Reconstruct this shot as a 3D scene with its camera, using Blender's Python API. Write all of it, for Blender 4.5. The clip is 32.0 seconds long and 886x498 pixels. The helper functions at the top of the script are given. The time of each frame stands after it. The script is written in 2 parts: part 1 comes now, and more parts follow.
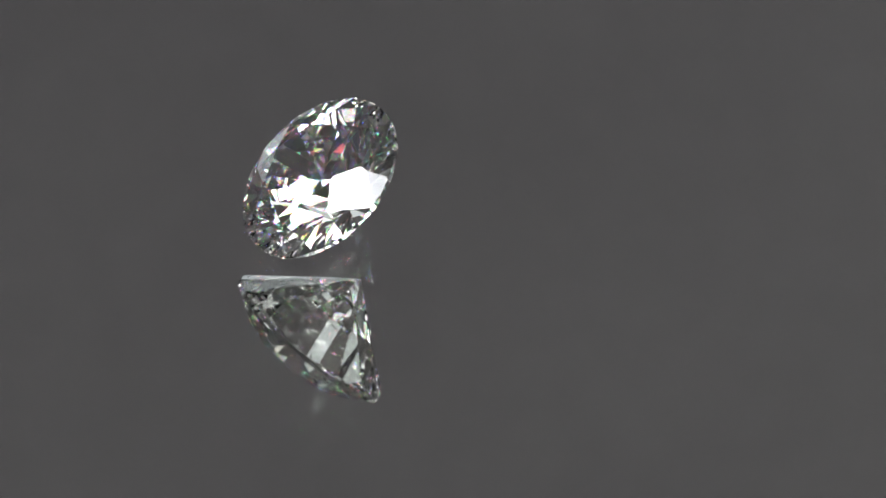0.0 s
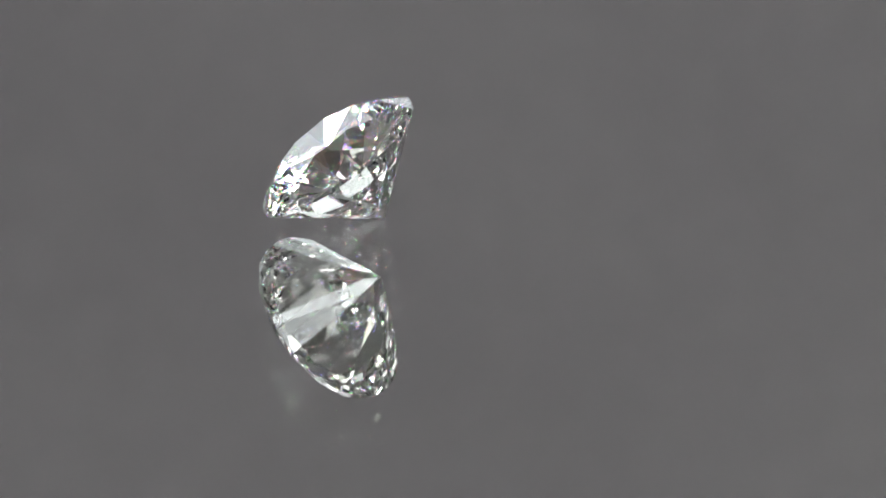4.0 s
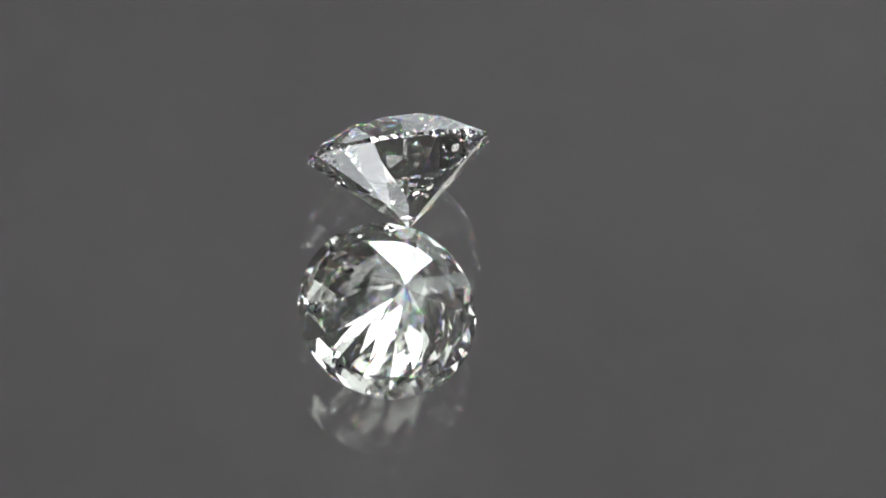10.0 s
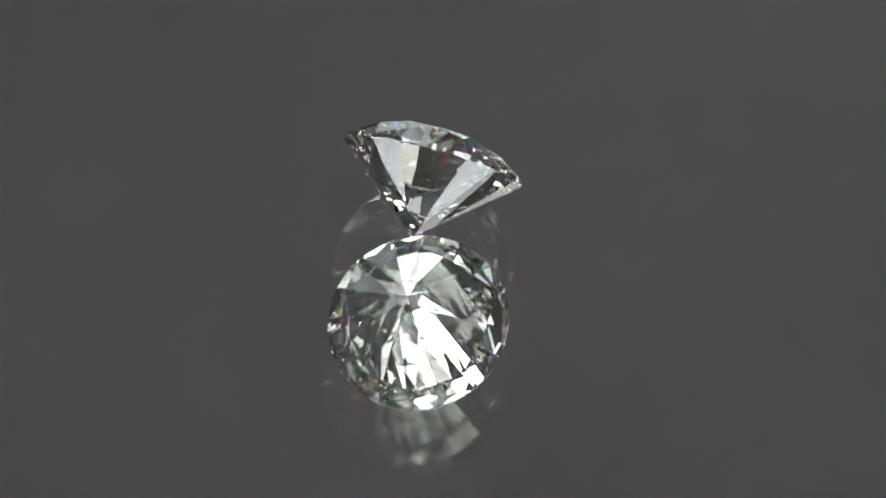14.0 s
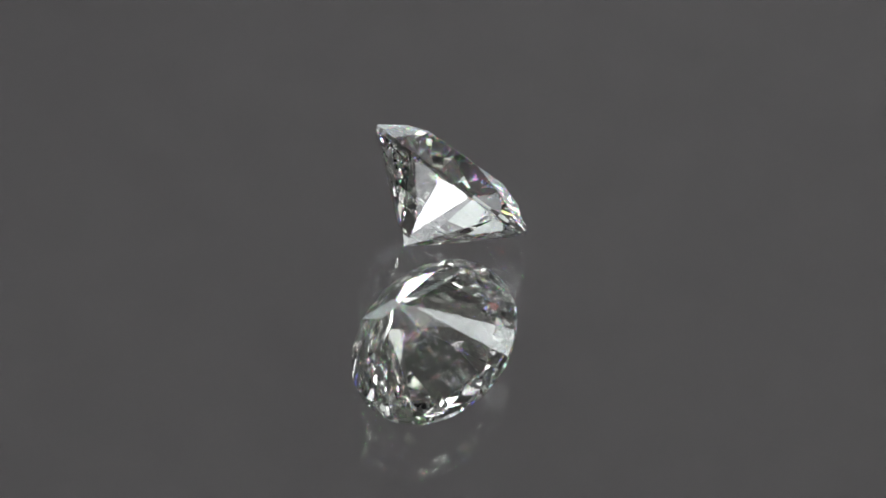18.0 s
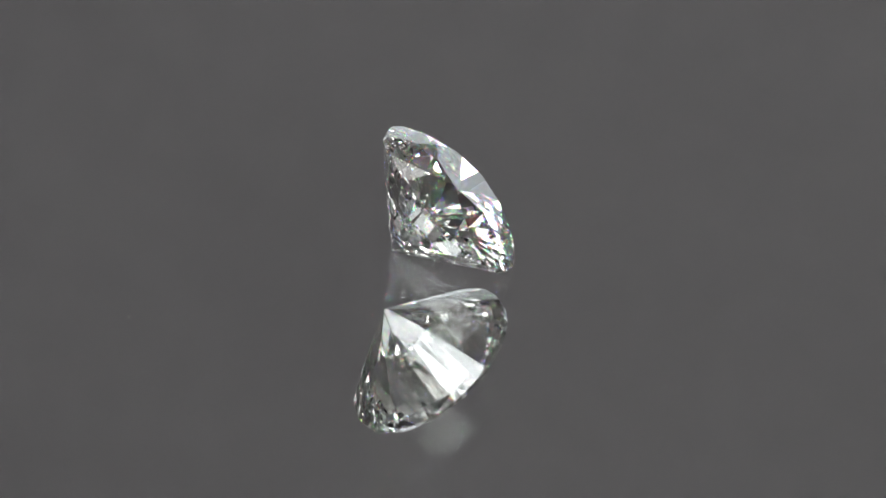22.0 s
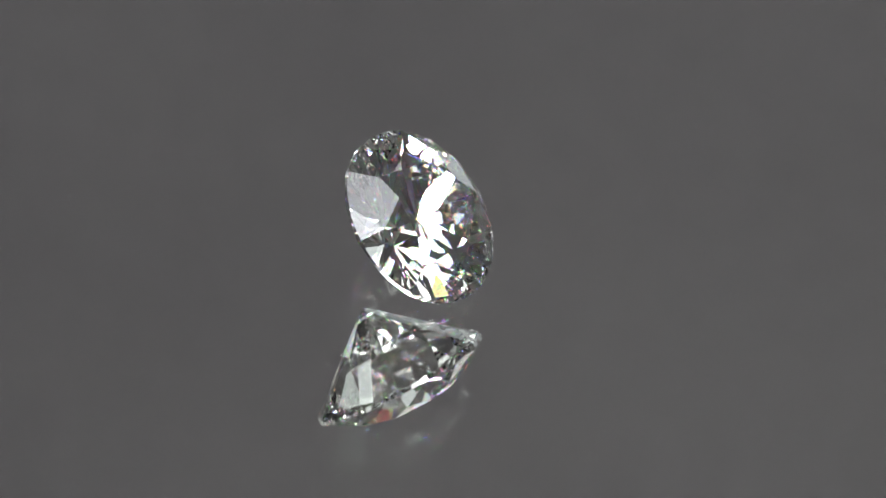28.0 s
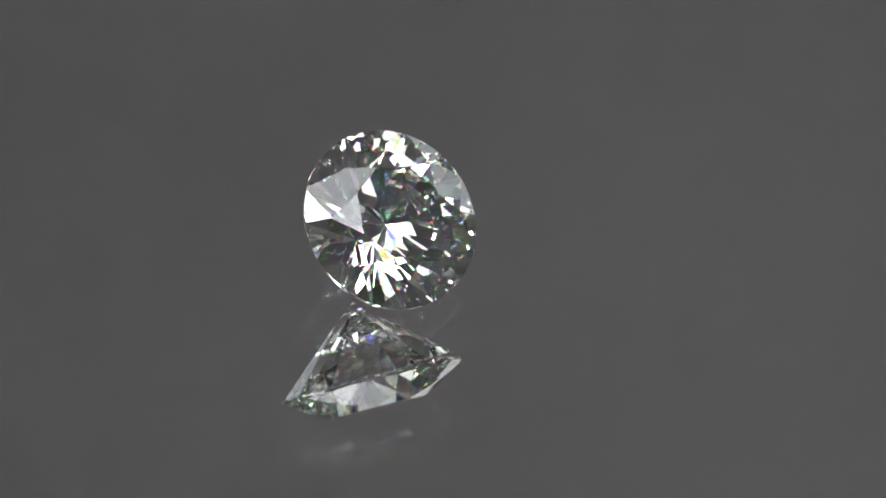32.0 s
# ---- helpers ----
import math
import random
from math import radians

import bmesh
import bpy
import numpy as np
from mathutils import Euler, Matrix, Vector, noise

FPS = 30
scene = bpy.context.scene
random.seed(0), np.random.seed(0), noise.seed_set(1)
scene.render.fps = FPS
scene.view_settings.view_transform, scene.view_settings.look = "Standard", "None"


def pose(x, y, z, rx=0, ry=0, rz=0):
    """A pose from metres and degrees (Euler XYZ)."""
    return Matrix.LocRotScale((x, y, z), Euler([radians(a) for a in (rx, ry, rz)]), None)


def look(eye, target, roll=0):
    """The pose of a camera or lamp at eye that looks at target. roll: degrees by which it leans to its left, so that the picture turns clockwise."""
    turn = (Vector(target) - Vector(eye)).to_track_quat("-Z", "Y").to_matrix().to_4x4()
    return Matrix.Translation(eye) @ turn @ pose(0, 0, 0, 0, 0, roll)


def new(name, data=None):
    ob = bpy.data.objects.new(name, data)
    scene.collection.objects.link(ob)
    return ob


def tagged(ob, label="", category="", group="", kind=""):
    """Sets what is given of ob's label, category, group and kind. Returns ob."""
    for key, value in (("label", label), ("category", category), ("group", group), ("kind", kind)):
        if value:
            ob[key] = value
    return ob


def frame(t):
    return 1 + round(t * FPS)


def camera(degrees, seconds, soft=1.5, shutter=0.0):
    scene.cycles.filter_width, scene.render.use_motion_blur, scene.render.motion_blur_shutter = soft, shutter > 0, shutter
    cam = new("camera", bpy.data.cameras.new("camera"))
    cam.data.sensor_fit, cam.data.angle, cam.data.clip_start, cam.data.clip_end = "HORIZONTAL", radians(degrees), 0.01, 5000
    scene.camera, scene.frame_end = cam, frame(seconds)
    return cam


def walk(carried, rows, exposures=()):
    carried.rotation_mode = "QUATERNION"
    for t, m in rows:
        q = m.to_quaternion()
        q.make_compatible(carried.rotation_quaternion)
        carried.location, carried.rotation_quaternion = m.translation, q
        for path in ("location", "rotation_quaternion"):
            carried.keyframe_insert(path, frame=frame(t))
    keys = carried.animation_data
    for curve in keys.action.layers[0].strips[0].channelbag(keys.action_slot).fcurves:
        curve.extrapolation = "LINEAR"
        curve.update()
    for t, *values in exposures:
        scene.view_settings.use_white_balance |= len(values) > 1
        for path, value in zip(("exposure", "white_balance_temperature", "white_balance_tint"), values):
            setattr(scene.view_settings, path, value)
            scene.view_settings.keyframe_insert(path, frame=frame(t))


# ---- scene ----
# All lengths are worked out in millimetres and turned to metres by MM.
MM = 0.001
ELEV, DIST, ROLL = radians(32.57), 437.6 * MM, 5.22
OFFSET = (2.358 * MM, 0.523 * MM)         # the picture's centre from the turntable's axis, right and down
up_way = Vector((0, math.sin(ELEV), math.cos(ELEV)))
cr, sr = math.cos(radians(ROLL)), math.sin(radians(ROLL))
right_way = cr * Vector((1, 0, 0)) + sr * up_way
down_way = sr * Vector((1, 0, 0)) - cr * up_way
aim = OFFSET[0] * right_way + OFFSET[1] * down_way
eye = aim + DIST * Vector((0, -math.cos(ELEV), math.sin(ELEV)))

cam = camera(4.463, 32.0, soft=1.4)
walk(cam, [(0.0, look(eye, aim, ROLL)), (32.0, look(eye, aim, ROLL))],
     exposures=[(0.0, 0.46), (1.0, 1.0), (2.0, 1.46), (3.0, 1.36), (6.0, 1.25), (9.0, 1.22), (10.0, 0.7), (11.0, 0.3), (12.0, 0.22),
                (13.0, 0.26), (14.0, 0.25), (17.0, 0.32), (18.0, 0.46), (19.0, 0.72), (23.0, 0.72), (28.0, 0.75), (32.0, 0.57)])

# ---- world ----
world = bpy.data.worlds.new("world")
world.use_nodes = True
world.node_tree.nodes["Background"].inputs["Color"].default_value = (0.5, 0.52, 0.55, 1)
world.node_tree.nodes["Background"].inputs["Strength"].default_value = 0.02
scene.world = world
# Light runs many times to and fro inside a cut stone.
scene.cycles.max_bounces = 32
scene.cycles.glossy_bounces = 32
scene.cycles.transmission_bounces = 32


# ---- materials ----
def fresh(name):
    m = bpy.data.materials.new(name)
    m.use_nodes = True
    m.node_tree.nodes.clear()
    return m, m.node_tree.nodes, m.node_tree.links


def painted(name, low, high, rough, grain, bump=0.0, metal=0.0, light_patch=0.0, shift=(0, 0, 0)):
    """A surface between two colours, with coarse patches, which can paint in uneven light, and a fine grain (sizes in
    metres); shift moves the pattern.
    """
    m, n, l = fresh(name)
    out, sh = n.new("ShaderNodeOutputMaterial"), n.new("ShaderNodeBsdfPrincipled")
    pos = n.new("ShaderNodeNewGeometry")
    a, b = n.new("ShaderNodeTexNoise"), n.new("ShaderNodeTexNoise")
    a.inputs["Scale"].default_value, b.inputs["Scale"].default_value = 1 / grain, 1 / light_patch if light_patch else 0.06 / grain
    a.inputs["Detail"].default_value = 5
    add, ramp = n.new("ShaderNodeMix"), n.new("ShaderNodeValToRGB")
    add.inputs[0].default_value = 0.85 if light_patch else 0.55
    ramp.color_ramp.elements[0].color, ramp.color_ramp.elements[1].color = (*low, 1), (*high, 1)
    ramp.color_ramp.elements[0].position, ramp.color_ramp.elements[1].position = 0.25, 0.75
    move = n.new("ShaderNodeVectorMath")
    move.inputs[1].default_value = shift
    l.new(pos.outputs["Position"], move.inputs[0])
    for t in (a, b):
        l.new(move.outputs[0], t.inputs["Vector"])
    l.new(a.outputs["Fac"], add.inputs[2]), l.new(b.outputs["Fac"], add.inputs[3])
    l.new(add.outputs[0], ramp.inputs["Fac"]), l.new(ramp.outputs["Color"], sh.inputs["Base Color"])
    sh.inputs["Roughness"].default_value, sh.inputs["Metallic"].default_value = rough, metal
    if bump:
        bp = n.new("ShaderNodeBump")
        bp.inputs["Strength"].default_value, bp.inputs["Distance"].default_value = bump, grain * 0.3
        l.new(a.outputs["Fac"], bp.inputs["Height"]), l.new(bp.outputs["Normal"], sh.inputs["Normal"])
    l.new(sh.outputs["BSDF"], out.inputs["Surface"])
    return m


def glowing(name, colour, strength):
    m, n, l = fresh(name)
    out, em = n.new("ShaderNodeOutputMaterial"), n.new("ShaderNodeEmission")
    em.inputs["Color"].default_value, em.inputs["Strength"].default_value = (*colour, 1), strength
    l.new(em.outputs[0], out.inputs["Surface"])
    return m


def bulb_lit(name, colour, level, tube, bulb, at, reach):
    """A diffuser with an even glow, brighter along the tube behind it, which runs along x, and round the tube's hot end.
    at: the hot end on the diffuser's own x and y; reach: how far its light and the tube's spreads."""
    m, n, l = fresh(name)
    out, em = n.new("ShaderNodeOutputMaterial"), n.new("ShaderNodeEmission")
    own, move, total = n.new("ShaderNodeTexCoord"), n.new("ShaderNodeVectorMath"), None
    move.inputs[1].default_value = (-at[0], -at[1], 0)
    l.new(own.outputs["Object"], move.inputs[0])
    for share, squeeze in ((tube, (0, 1 / reach[2], 0)), (bulb, (1 / reach[0], 1 / reach[1], 0))):
        fit, far, glow, add = n.new("ShaderNodeVectorMath"), n.new("ShaderNodeVectorMath"), n.new("ShaderNodeMapRange"), n.new("ShaderNodeMath")
        fit.operation, fit.inputs[1].default_value = "MULTIPLY", squeeze
        far.operation, glow.interpolation_type = "LENGTH", "SMOOTHSTEP"
        glow.inputs["To Min"].default_value, glow.inputs["To Max"].default_value = share, 0
        l.new(move.outputs[0], fit.inputs[0]), l.new(fit.outputs[0], far.inputs[0]), l.new(far.outputs["Value"], glow.inputs["Value"])
        add.inputs[1].default_value = level
        l.new(glow.outputs[0], add.inputs[0])
        if total:
            l.new(total.outputs[0], add.inputs[1])
        total = add
    l.new(total.outputs[0], em.inputs["Strength"])
    em.inputs["Color"].default_value = (*colour, 1)
    l.new(em.outputs[0], out.inputs["Surface"])
    return m


def gem(name, tint, shares):
    """Diamond: each share of the light that goes through (a colour and an index) is bent by its own index, which gives the coloured fire."""
    m, n, l = fresh(name)
    out, fr, mirror, mix = n.new("ShaderNodeOutputMaterial"), n.new("ShaderNodeFresnel"), n.new("ShaderNodeBsdfGlossy"), n.new("ShaderNodeMixShader")
    fr.inputs["IOR"].default_value = 2.42
    mirror.inputs["Color"].default_value, mirror.inputs["Roughness"].default_value = (1, 1, 1, 1), 0.0
    last = None
    for colour, ior in shares:
        g = n.new("ShaderNodeBsdfRefraction")
        g.inputs["Color"].default_value = [tint[i] * colour[i] for i in range(3)] + [1]
        g.inputs["IOR"].default_value, g.inputs["Roughness"].default_value = ior, 0.0
        if last:
            add = n.new("ShaderNodeAddShader")
            l.new(last.outputs[0], add.inputs[0]), l.new(g.outputs[0], add.inputs[1])
            last = add
        else:
            last = g
    l.new(fr.outputs[0], mix.inputs[0]), l.new(last.outputs[0], mix.inputs[1]), l.new(mirror.outputs[0], mix.inputs[2])
    l.new(mix.outputs[0], out.inputs["Surface"])
    return m


def clear(name, colour, ior, rough=0.0):
    m, n, l = fresh(name)
    out, g = n.new("ShaderNodeOutputMaterial"), n.new("ShaderNodeBsdfGlass")
    g.inputs["Color"].default_value, g.inputs["IOR"].default_value, g.inputs["Roughness"].default_value = (*colour, 1), ior, rough
    l.new(g.outputs[0], out.inputs["Surface"])
    return m


FIRE = (((0.68, 0.16, 0.16), 2.406), ((0.16, 0.68, 0.16), 2.420), ((0.16, 0.16, 0.68), 2.443))
CROWN_DIAMOND = gem("diamond_crown", (0.997, 0.993, 0.962), FIRE)
DIAMOND = gem("diamond", (0.997, 0.993, 0.962), (((1, 1, 1), 2.420),))
PLATE_GLASS = clear("float_glass", (0.991, 0.993, 0.985), 1.52)
m, n, l = fresh("silvering")
out, gl = n.new("ShaderNodeOutputMaterial"), n.new("ShaderNodeBsdfGlossy")
gl.inputs["Color"].default_value, gl.inputs["Roughness"].default_value = (0.865, 0.875, 0.88, 1), 0.0
l.new(gl.outputs[0], out.inputs["Surface"])
SILVER = m
# Uneven light across the backdrop is painted into this colour as coarse patches.
GREY_WALL = painted("grey_paint_uneven_light", (0.458, 0.420, 0.420), (0.240, 0.220, 0.220), 0.85, 0.004, 0.05, light_patch=0.2, shift=(0.30, 0, 0.12))
DIM_WALL = painted("pale_grey_wall_paint", (0.47, 0.465, 0.468), (0.53, 0.525, 0.528), 0.85, 0.004, 0.05)
GREY_CLOTH = painted("grey_cloth", (0.15, 0.15, 0.15), (0.19, 0.19, 0.19), 0.95, 0.003, 0.2)
BLACK_PLASTIC = painted("black_plastic", (0.018, 0.018, 0.02), (0.03, 0.03, 0.03), 0.45, 0.002, 0.05)
CEILING_PAINT = painted("ceiling_paint", (0.5, 0.5, 0.5), (0.56, 0.56, 0.55), 0.9, 0.006, 0.05)
DUST = painted("pale_dust", (0.35, 0.32, 0.26), (0.6, 0.58, 0.54), 0.9, 0.0001)
FEATHER = painted("feather_white", (0.85, 0.85, 0.84), (0.97, 0.97, 0.96), 0.2, 0.0001, metal=1.0)
LAMP = bulb_lit("lamp_diffuser", (0.92, 0.945, 1.0), 1.2, 2.3, 4.2, (-0.323, -0.045), (0.40, 0.31, 0.26))
WALL_LAMP = glowing("wall_lamp_diffuser", (1.0, 0.99, 0.96), 1.0)
SPARKLE_LAMP = glowing("sparkle_lamp_diffuser", (0.88, 0.95, 1.0), 0.75)


# ---- building helpers ----
def part(name, bm, material, parent=None, label=""):
    me = bpy.data.meshes.new(name)
    bm.to_mesh(me)
    bm.free()
    me.materials.append(material)
    ob = new(name, me)
    if parent:
        ob.parent = parent
    return tagged(ob, label)


def box(bm, x0, x1, y0, y1, z0, z1, bevel=0.0):
    v = [bm.verts.new((x, y, z)) for x in (x0, x1) for y in (y0, y1) for z in (z0, z1)]
    fs = [bm.faces.new([v[i] for i in q]) for q in ((0, 1, 3, 2), (4, 6, 7, 5), (0, 4, 5, 1), (2, 3, 7, 6), (0, 2, 6, 4), (1, 5, 7, 3))]
    if bevel:
        edges = {e for f in fs for e in f.edges}
        bmesh.ops.bevel(bm, geom=list(edges), offset=bevel, segments=2, affect="EDGES")
    return bm


def lathe(bm, profile, steps):
    """Turns a closed-ended profile of (radius, height) round the z axis."""
    rings = []
    for r, z in profile:
        if r == 0:
            rings.append([bm.verts.new((0, 0, z))])
        else:
            rings.append([bm.verts.new((r * math.cos(2 * math.pi * i / steps), r * math.sin(2 * math.pi * i / steps), z)) for i in range(steps)])
    for a, b in zip(rings, rings[1:]):
        for i in range(steps):
            j = (i + 1) % steps
            q = [a[i % len(a)], a[j % len(a)], b[j % len(b)], b[i % len(b)]]
            q = list(dict.fromkeys(q))
            bm.faces.new(q)
    bmesh.ops.recalc_face_normals(bm, faces=bm.faces)
    return bm


# ---- the booth ----
HALF, BACK, TOP, FLOOR, THICK = 1.40, 0.85, 1.14, -0.045, 0.03
tagged(part("table_top", box(bmesh.new(), -HALF, HALF, -HALF, BACK, FLOOR - THICK, FLOOR), GREY_CLOTH),
       "grey cloth covered table top under the turntable", "table", kind="structure")
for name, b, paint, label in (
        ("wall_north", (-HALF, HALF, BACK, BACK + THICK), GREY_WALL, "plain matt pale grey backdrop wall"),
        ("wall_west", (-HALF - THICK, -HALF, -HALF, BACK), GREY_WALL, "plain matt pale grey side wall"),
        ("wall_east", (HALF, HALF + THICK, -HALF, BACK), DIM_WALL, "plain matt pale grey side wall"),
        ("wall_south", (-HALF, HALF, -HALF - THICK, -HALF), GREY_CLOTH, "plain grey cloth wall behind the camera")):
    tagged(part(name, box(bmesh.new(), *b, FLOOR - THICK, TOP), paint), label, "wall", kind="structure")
tagged(part("ceiling", box(bmesh.new(), -HALF - THICK, HALF + THICK, -HALF - THICK, BACK + THICK, TOP, TOP + THICK), CEILING_PAINT),
       "plain pale grey ceiling of the booth", "ceiling", kind="structure")


def light_panel(x, y, width, depth, glow, label):
    """A flat lamp under the ceiling, shining down."""
    lamp = new("ceiling_light")
    bm = bmesh.new()
    w, h, r = width / 2, depth / 2, 0.012
    for b in ((-w, -w + r, -h, h), (w - r, w, -h, h), (-w + r, w - r, -h, -h + r), (-w + r, w - r, h - r, h)):
        box(bm, *b, -0.045, 0.0)
    part("frame", bm, BLACK_PLASTIC, lamp, "black plastic lamp frame")
    part("diffuser", box(bmesh.new(), -w + r, w - r, -h + r, h - r, -0.04, -0.01), glow, lamp, "glowing white diffuser")
    lamp.matrix_basis = pose(x, y, TOP, rz=6)
    return tagged(lamp, label, "lamp")


light_panel(-0.235, -0.40, 1.53, 0.84, LAMP, "large glowing white panel lamp under the ceiling")


def light_bar(width, height, m, glow, label):
    """A low upright lamp that shines along its own -y."""
    lamp = new("light_bar")
    w, r = width / 2, 0.01
    bm = bmesh.new()
    for b in ((-w - r, -w, 0, height + r), (w, w + r, 0, height + r), (-w, w, 0, r), (-w, w, height, height + r)):
        box(bm, b[0], b[1], -0.02, 0.03, b[2], b[3])
    part("housing", bm, BLACK_PLASTIC, lamp, "black plastic lamp housing")
    part("diffuser", box(bmesh.new(), -w, w, -0.01, 0.02, r, height), glow, lamp, "glowing white diffuser")
    lamp.matrix_basis = m
    return tagged(lamp, label, "lamp")


# Unseen lamps, added to break the low glow behind into separate sparkles.
for i, x in enumerate((-0.56, -0.28, 0.0, 0.28, 0.56)):
    tagged(light_bar(0.13, 0.27, pose(x, 0.60, FLOOR), SPARKLE_LAMP, "low softly glowing lamp standing behind the turntable"), group="lamps behind the turntable")

light_bar(0.42, 0.29, pose(0.47, BACK - 0.034, 0.83), WALL_LAMP, "bright white panel lamp hanging high on the grey backdrop wall")

# ---- the turntable ----
PLATE = 3.0 * MM
plate = new("mirror_turntable")
tagged(plate, "round silvered glass mirror lying on a black turntable", "mirror")
part("glass", lathe(bmesh.new(), [(0, -PLATE), (0.1194, -PLATE), (0.12, -PLATE + 0.0006), (0.12, -0.0006), (0.1194, 0), (0, 0)], 128), PLATE_GLASS, plate, "clear float glass")
part("silver_backing", lathe(bmesh.new(), [(0, -PLATE - 0.0005), (0.119, -PLATE - 0.0005), (0.119, -PLATE - 0.00002), (0, -PLATE - 0.00002)], 128), SILVER, plate, "silvered mirror backing")
part("platter", lathe(bmesh.new(), [(0, -0.030), (0.124, -0.030), (0.126, -0.028), (0.126, -PLATE - 0.003), (0.124, -PLATE - 0.0007), (0, -PLATE - 0.0007)], 128), BLACK_PLASTIC, plate, "black plastic platter")
base = lathe(bmesh.new(), [(0, FLOOR), (0.09, FLOOR), (0.092, FLOOR + 0.002), (0.085, -0.0335), (0.02, -0.0335), (0.02, -0.0307), (0, -0.0307)], 96)
tagged(part("turntable_base", base, BLACK_PLASTIC), "round black plastic turntable base on the table", "turntable base")

# ---- the stone ----
RAD = 3.556 * MM                         # a round brilliant of about one carat and a third
PAV = math.tan(radians(40.0)) * RAD      # pavilion depth
CROWN, TABLE, GIRDLE, STAR, LOWER = 0.268 * RAD, 0.525, 0.065 * RAD, 0.5, 0.78
ARC = 4                                  # girdle steps to each sixteenth


def ray(a, r, z):
    a += radians(2.2) * math.cos(2 * (a - radians(112.5)))     # the facets are not spaced quite evenly round the stone
    return Vector((r * math.cos(a), r * math.sin(a), z))


SIX = math.pi / 8
rm = (TABLE * math.cos(SIX) + 1) / 2 * RAD
zm = CROWN * (1 - (rm * math.cos(SIX) / RAD - TABLE) / (1 - TABLE))
rl = (1 - LOWER) * RAD
zl = -PAV * (1 - rl * math.cos(SIX) / RAD)
UP, DOWN = GIRDLE / 2, -GIRDLE / 2
tables = [ray(2 * SIX * k, TABLE * RAD, CROWN + UP) for k in range(8)]
mids = [ray(2 * SIX * k + SIX, rm, zm + UP) for k in range(8)]
lows = [ray(2 * SIX * k + SIX, rl, zl + DOWN) for k in range(8)]
culet = Vector((0, 0, -PAV + DOWN))
highs, deeps = [ray(SIX * j, RAD, UP) for j in range(16)], [ray(SIX * j, RAD, DOWN) for j in range(16)]
# The facets as the cutter meant them: a name, a label and three points of each plane.
cuts = [("table_facet", "large flat table facet", tables[:3])]
cuts += [("star_facet", "", (tables[k], tables[(k + 1) % 8], mids[k])) for k in range(8)]
cuts += [("kite_facet", "", (mids[k - 1], mids[k], highs[2 * k])) for k in range(8)]
cuts += [("upper_girdle_facet", "", (mids[j // 2], highs[j], highs[(j + 1) % 16])) for j in range(16)]
cuts += [("pavilion_facet", "", (culet, lows[k - 1], lows[k])) for k in range(8)]
cuts += [("lower_girdle_facet", "", (lows[j // 2], deeps[j], deeps[(j + 1) % 16])) for j in range(16)]


def grind(cuts, steps, slip, deep, seed):
    """Cuts the rough, a round prism, facet by facet; no plane lies quite as it was meant (slip in degrees, deep in shares of the radius).
    Returns the corners of each cut's faces, those of the girdle under -1."""
    hand, core, bm = random.Random(seed), Vector((0, 0, -0.2)), bmesh.new()
    lathe(bm, [(0, -1.5), (1, -1.5), (1, 1.0), (0, 1.0)], steps)
    mark = bm.faces.layers.int.new("cut")
    for f in bm.faces:
        f[mark] = -1
    for i, (name, label, pts) in enumerate(cuts):
        p, q, r = (v / RAD for v in pts)
        out = (q - p).cross(r - p).normalized()
        mid = (p + q + r) / 3
        if out.dot(mid - core) < 0:
            out.negate()
        mid += out * deep * hand.uniform(-1, 1)
        if i:
            out = (Euler([radians(slip) * hand.uniform(-1, 1) for n in range(3)]).to_matrix() @ out).normalized()
        done = bmesh.ops.bisect_plane(bm, geom=bm.verts[:] + bm.edges[:] + bm.faces[:], dist=1e-6, plane_co=mid, plane_no=out, clear_outer=True)
        loop = [e for e in done["geom_cut"] if isinstance(e, bmesh.types.BMEdge)]
        for f in bmesh.ops.edgeloop_fill(bm, edges=loop)["faces"]:
            f[mark] = i
    faces = {}
    for f in bm.faces:
        faces.setdefault(f[mark], []).append([v.co * RAD for v in f.verts])
    bm.free()
    return faces


ground = grind(cuts, 16 * ARC, 0.32, 0.004, 11)
cuts.append(("girdle", "thin faceted girdle", ()))
stone = new("diamond")
tagged(stone, "clear round brilliant cut diamond lying tilted on the mirror", "diamond")
# The stone lies on its culet and its girdle; the thing's origin is under its culet.
rest = (deeps[15] - lows[7]).cross(deeps[0] - lows[7]).normalized()
lie = Matrix.Rotation(math.acos(abs(rest.z)), 4, "Y") @ Matrix.Rotation(radians(13.3), 4, "Z") @ Matrix.Translation(-culet)
lowest = min((lie @ p).z for faces in ground.values() for pts in faces for p in pts)
lie = Matrix.Translation((0, 0, -lowest)) @ lie
middle = lie @ Vector((0, 0, -0.2 * RAD))
for i, (name, label, _) in enumerate(cuts):
    bm = bmesh.new()
    for pts in ground[-1 if name == "girdle" else i]:
        f = bm.faces.new([bm.verts.new(lie @ p) for p in pts])
        f.normal_update()
        if f.normal.dot(f.calc_center_median() - middle) < 0:
            f.normal_flip()
    part(name, bm, CROWN_DIAMOND if name in ("table_facet", "star_facet", "kite_facet") else DIAMOND, stone, label)


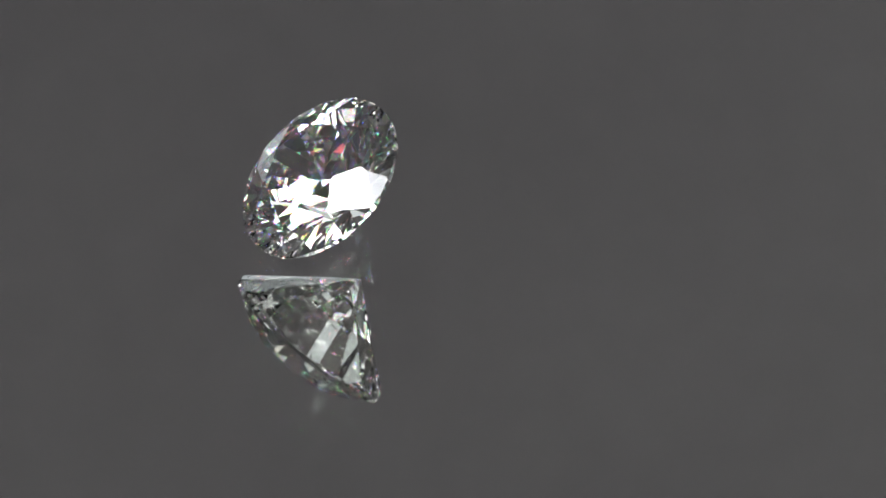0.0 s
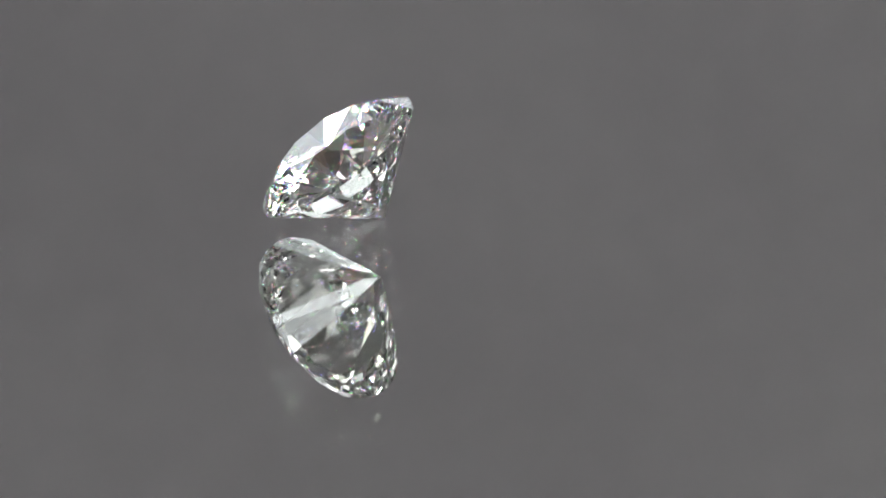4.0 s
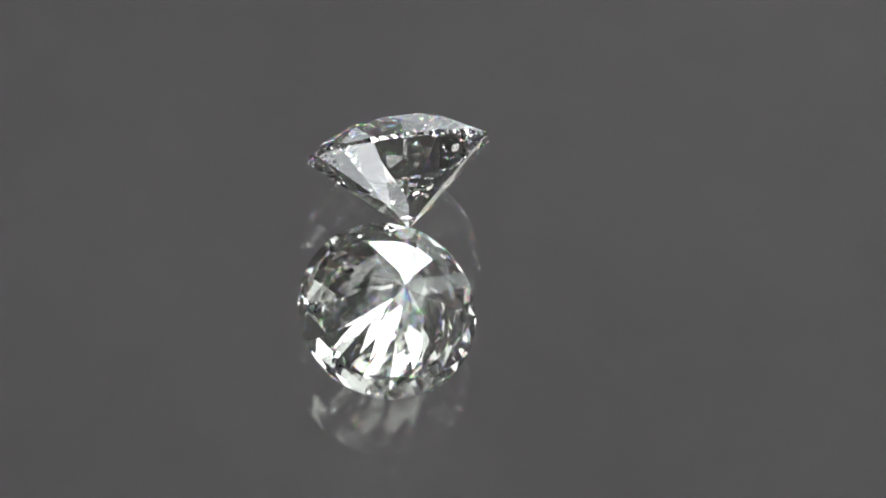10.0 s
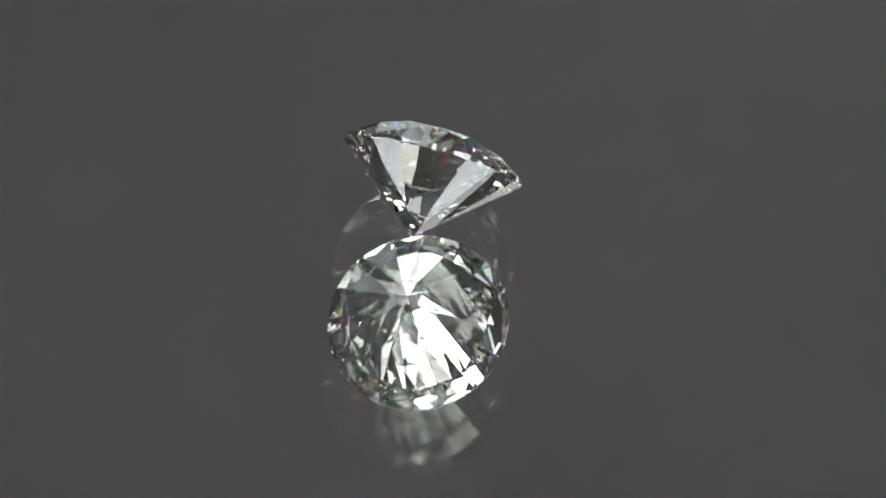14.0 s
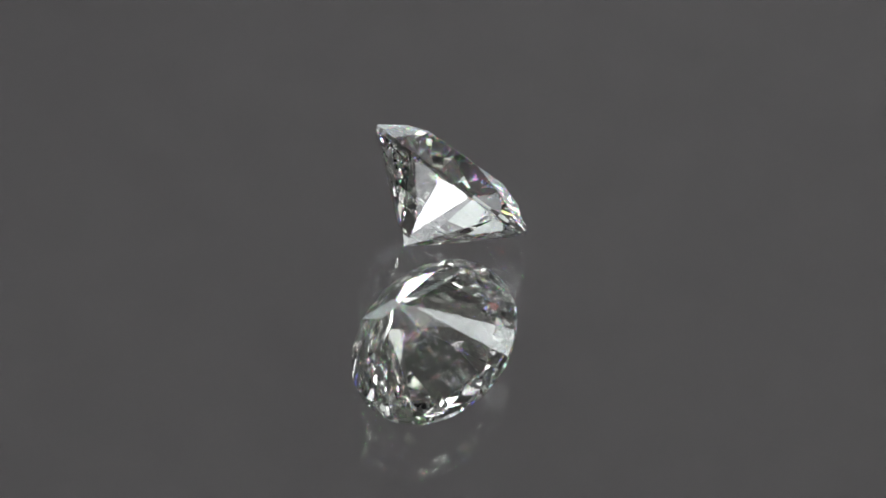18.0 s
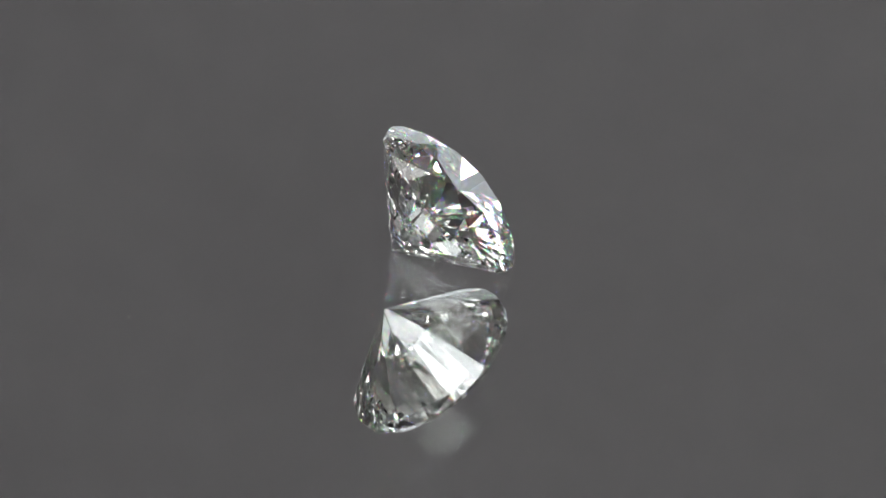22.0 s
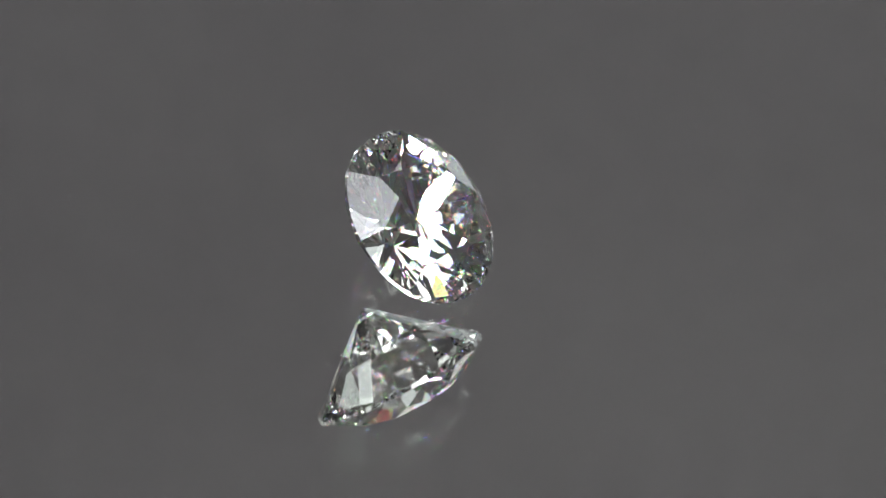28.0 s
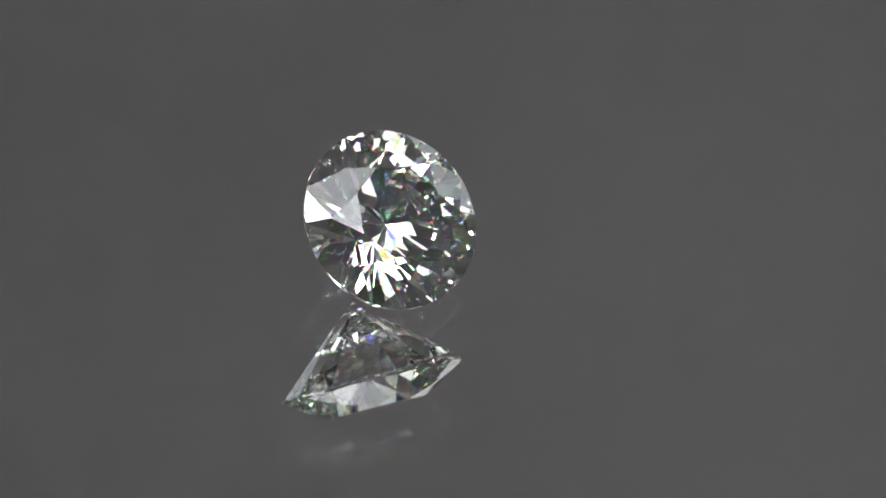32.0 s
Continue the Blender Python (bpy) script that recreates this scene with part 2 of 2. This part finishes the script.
def crumb(bm, at, size, rng, flat=1.0):
    """A small uneven grain: a jittered octahedron."""
    m = Matrix.Translation(at) @ Euler([rng.uniform(0, 6.3) for i in range(3)]).to_matrix().to_4x4()
    v = [bm.verts.new(m @ Vector([size * rng.uniform(0.6, 1.4) * c * (flat if i == 2 else 1) for i, c in enumerate(p)]))
         for p in ((1, 0, 0), (0, 1, 0), (-1, 0, 0), (0, -1, 0), (0, 0, 1), (0, 0, -1))]
    for q in ((0, 1, 4), (1, 2, 4), (2, 3, 4), (3, 0, 4), (1, 0, 5), (2, 1, 5), (3, 2, 5), (0, 3, 5)):
        bm.faces.new([v[i] for i in q])


# Inside: a crinkled feather near the middle, and pinpoints spread through the pavilion.
rng = random.Random(4)
bm = bmesh.new()
for row, (bend, length) in enumerate(((0.00, 1.25), (0.22, 0.95))):
    for i in range(30):
        u = i / 29 - 0.5
        at = Vector((-0.30 + bend + 0.18 * math.sin(5 * u + row) + rng.uniform(-0.04, 0.04), 0.10 + length * u, -0.30 + 0.35 * u * u + 0.14 * row + rng.uniform(-0.05, 0.05))) * MM
        crumb(bm, at, rng.uniform(0.02, 0.065) * MM, rng, 0.4)
bmesh.ops.transform(bm, matrix=lie, verts=bm.verts)
part("feather_inclusion", bm, FEATHER, stone, "white crinkled crack inside the stone")
bm = bmesh.new()
for i in range(110):
    z = -PAV * rng.uniform(0.05, 0.75)
    r, a = (1 + z / PAV) * RAD * 0.93 * math.sqrt(rng.uniform(0.02, 1)), rng.uniform(0, 6.3)
    crumb(bm, ray(a, r, z), rng.uniform(0.009, 0.028) * MM, rng)
bmesh.ops.transform(bm, matrix=lie, verts=bm.verts)
tagged(part("pinpoint_inclusions", bm, FEATHER, stone, "tiny white pinpoints inside the stone"), kind="stuff")

# ---- dust on the mirror ----
bm = bmesh.new()
for x, y, d in ((-10.5, -6.0, 0.05), (9.33, -9.25, 0.04), (-10.5, -4.7, 0.035), (-11.3, -5.1, 0.05), (-5.6, -9.4, 0.04), (0.3, 6.5, 0.035), (-2.5, 8.9, 0.04), (-8.3, -1.5, 0.035)):
    crumb(bm, Vector((x, y, 0.6 * d)) * MM, d * MM, rng, 0.6)
for i in range(130):
    r, a, d = 24 * math.sqrt(rng.uniform(0.03, 1)), rng.uniform(0, 6.3), rng.uniform(0.008, 0.02)
    crumb(bm, Vector((r * math.cos(a), r * math.sin(a), 0.6 * d)) * MM, d * MM, rng, 0.6)
dust = tagged(part("dust", bm, DUST), "pale dust specks scattered on the mirror", "dust", kind="stuff")

# ---- movement ----
# The turntable's heading in degrees, second by second; it slows down on the way.
HEADINGS = ((0.0, 206.5), (3.0, 176.4), (6.0, 147.1), (9.0, 117.6), (13.0, 83.0), (17.0, 49.5), (19.0, 33.3),
            (23.0, 3.2), (25.5, -14.1), (28.0, -31.0), (30.0, -44.6), (32.0, -57.8))
# The mirror does not lie quite square on the turntable's axis, so it wobbles as it turns.
WOBBLE = Matrix.Rotation(radians(-0.43), 4, "X") @ Matrix.Rotation(radians(1.33), 4, "Y")
CULET_AT = Vector((0.201 * MM, -1.144 * MM, 0.008 * MM))


def heading(t):
    """A smooth curve through HEADINGS."""
    ts, hs = zip(*HEADINGS)
    n = len(ts)
    slope = [(hs[min(i + 1, n - 1)] - hs[max(i - 1, 0)]) / (ts[min(i + 1, n - 1)] - ts[max(i - 1, 0)]) for i in range(n)]
    i = max(j for j in range(n - 1) if ts[j] <= t)
    d = ts[i + 1] - ts[i]
    u = (t - ts[i]) / d
    return ((2 * u ** 3 - 3 * u * u + 1) * hs[i] + (u ** 3 - 2 * u * u + u) * d * slope[i]
            + (3 * u * u - 2 * u ** 3) * hs[i + 1] + (u ** 3 - u * u) * d * slope[i + 1])


def turned(t):
    return Matrix.Rotation(radians(heading(t)), 4, "Z") @ WOBBLE


def motions():
    times = [float(t) for t in range(33)]
    walk(plate, [(t, turned(t)) for t in times])
    walk(dust, [(t, turned(t)) for t in times])
    walk(stone, [(t, turned(t) @ Matrix.Translation(CULET_AT)) for t in times])


motions()
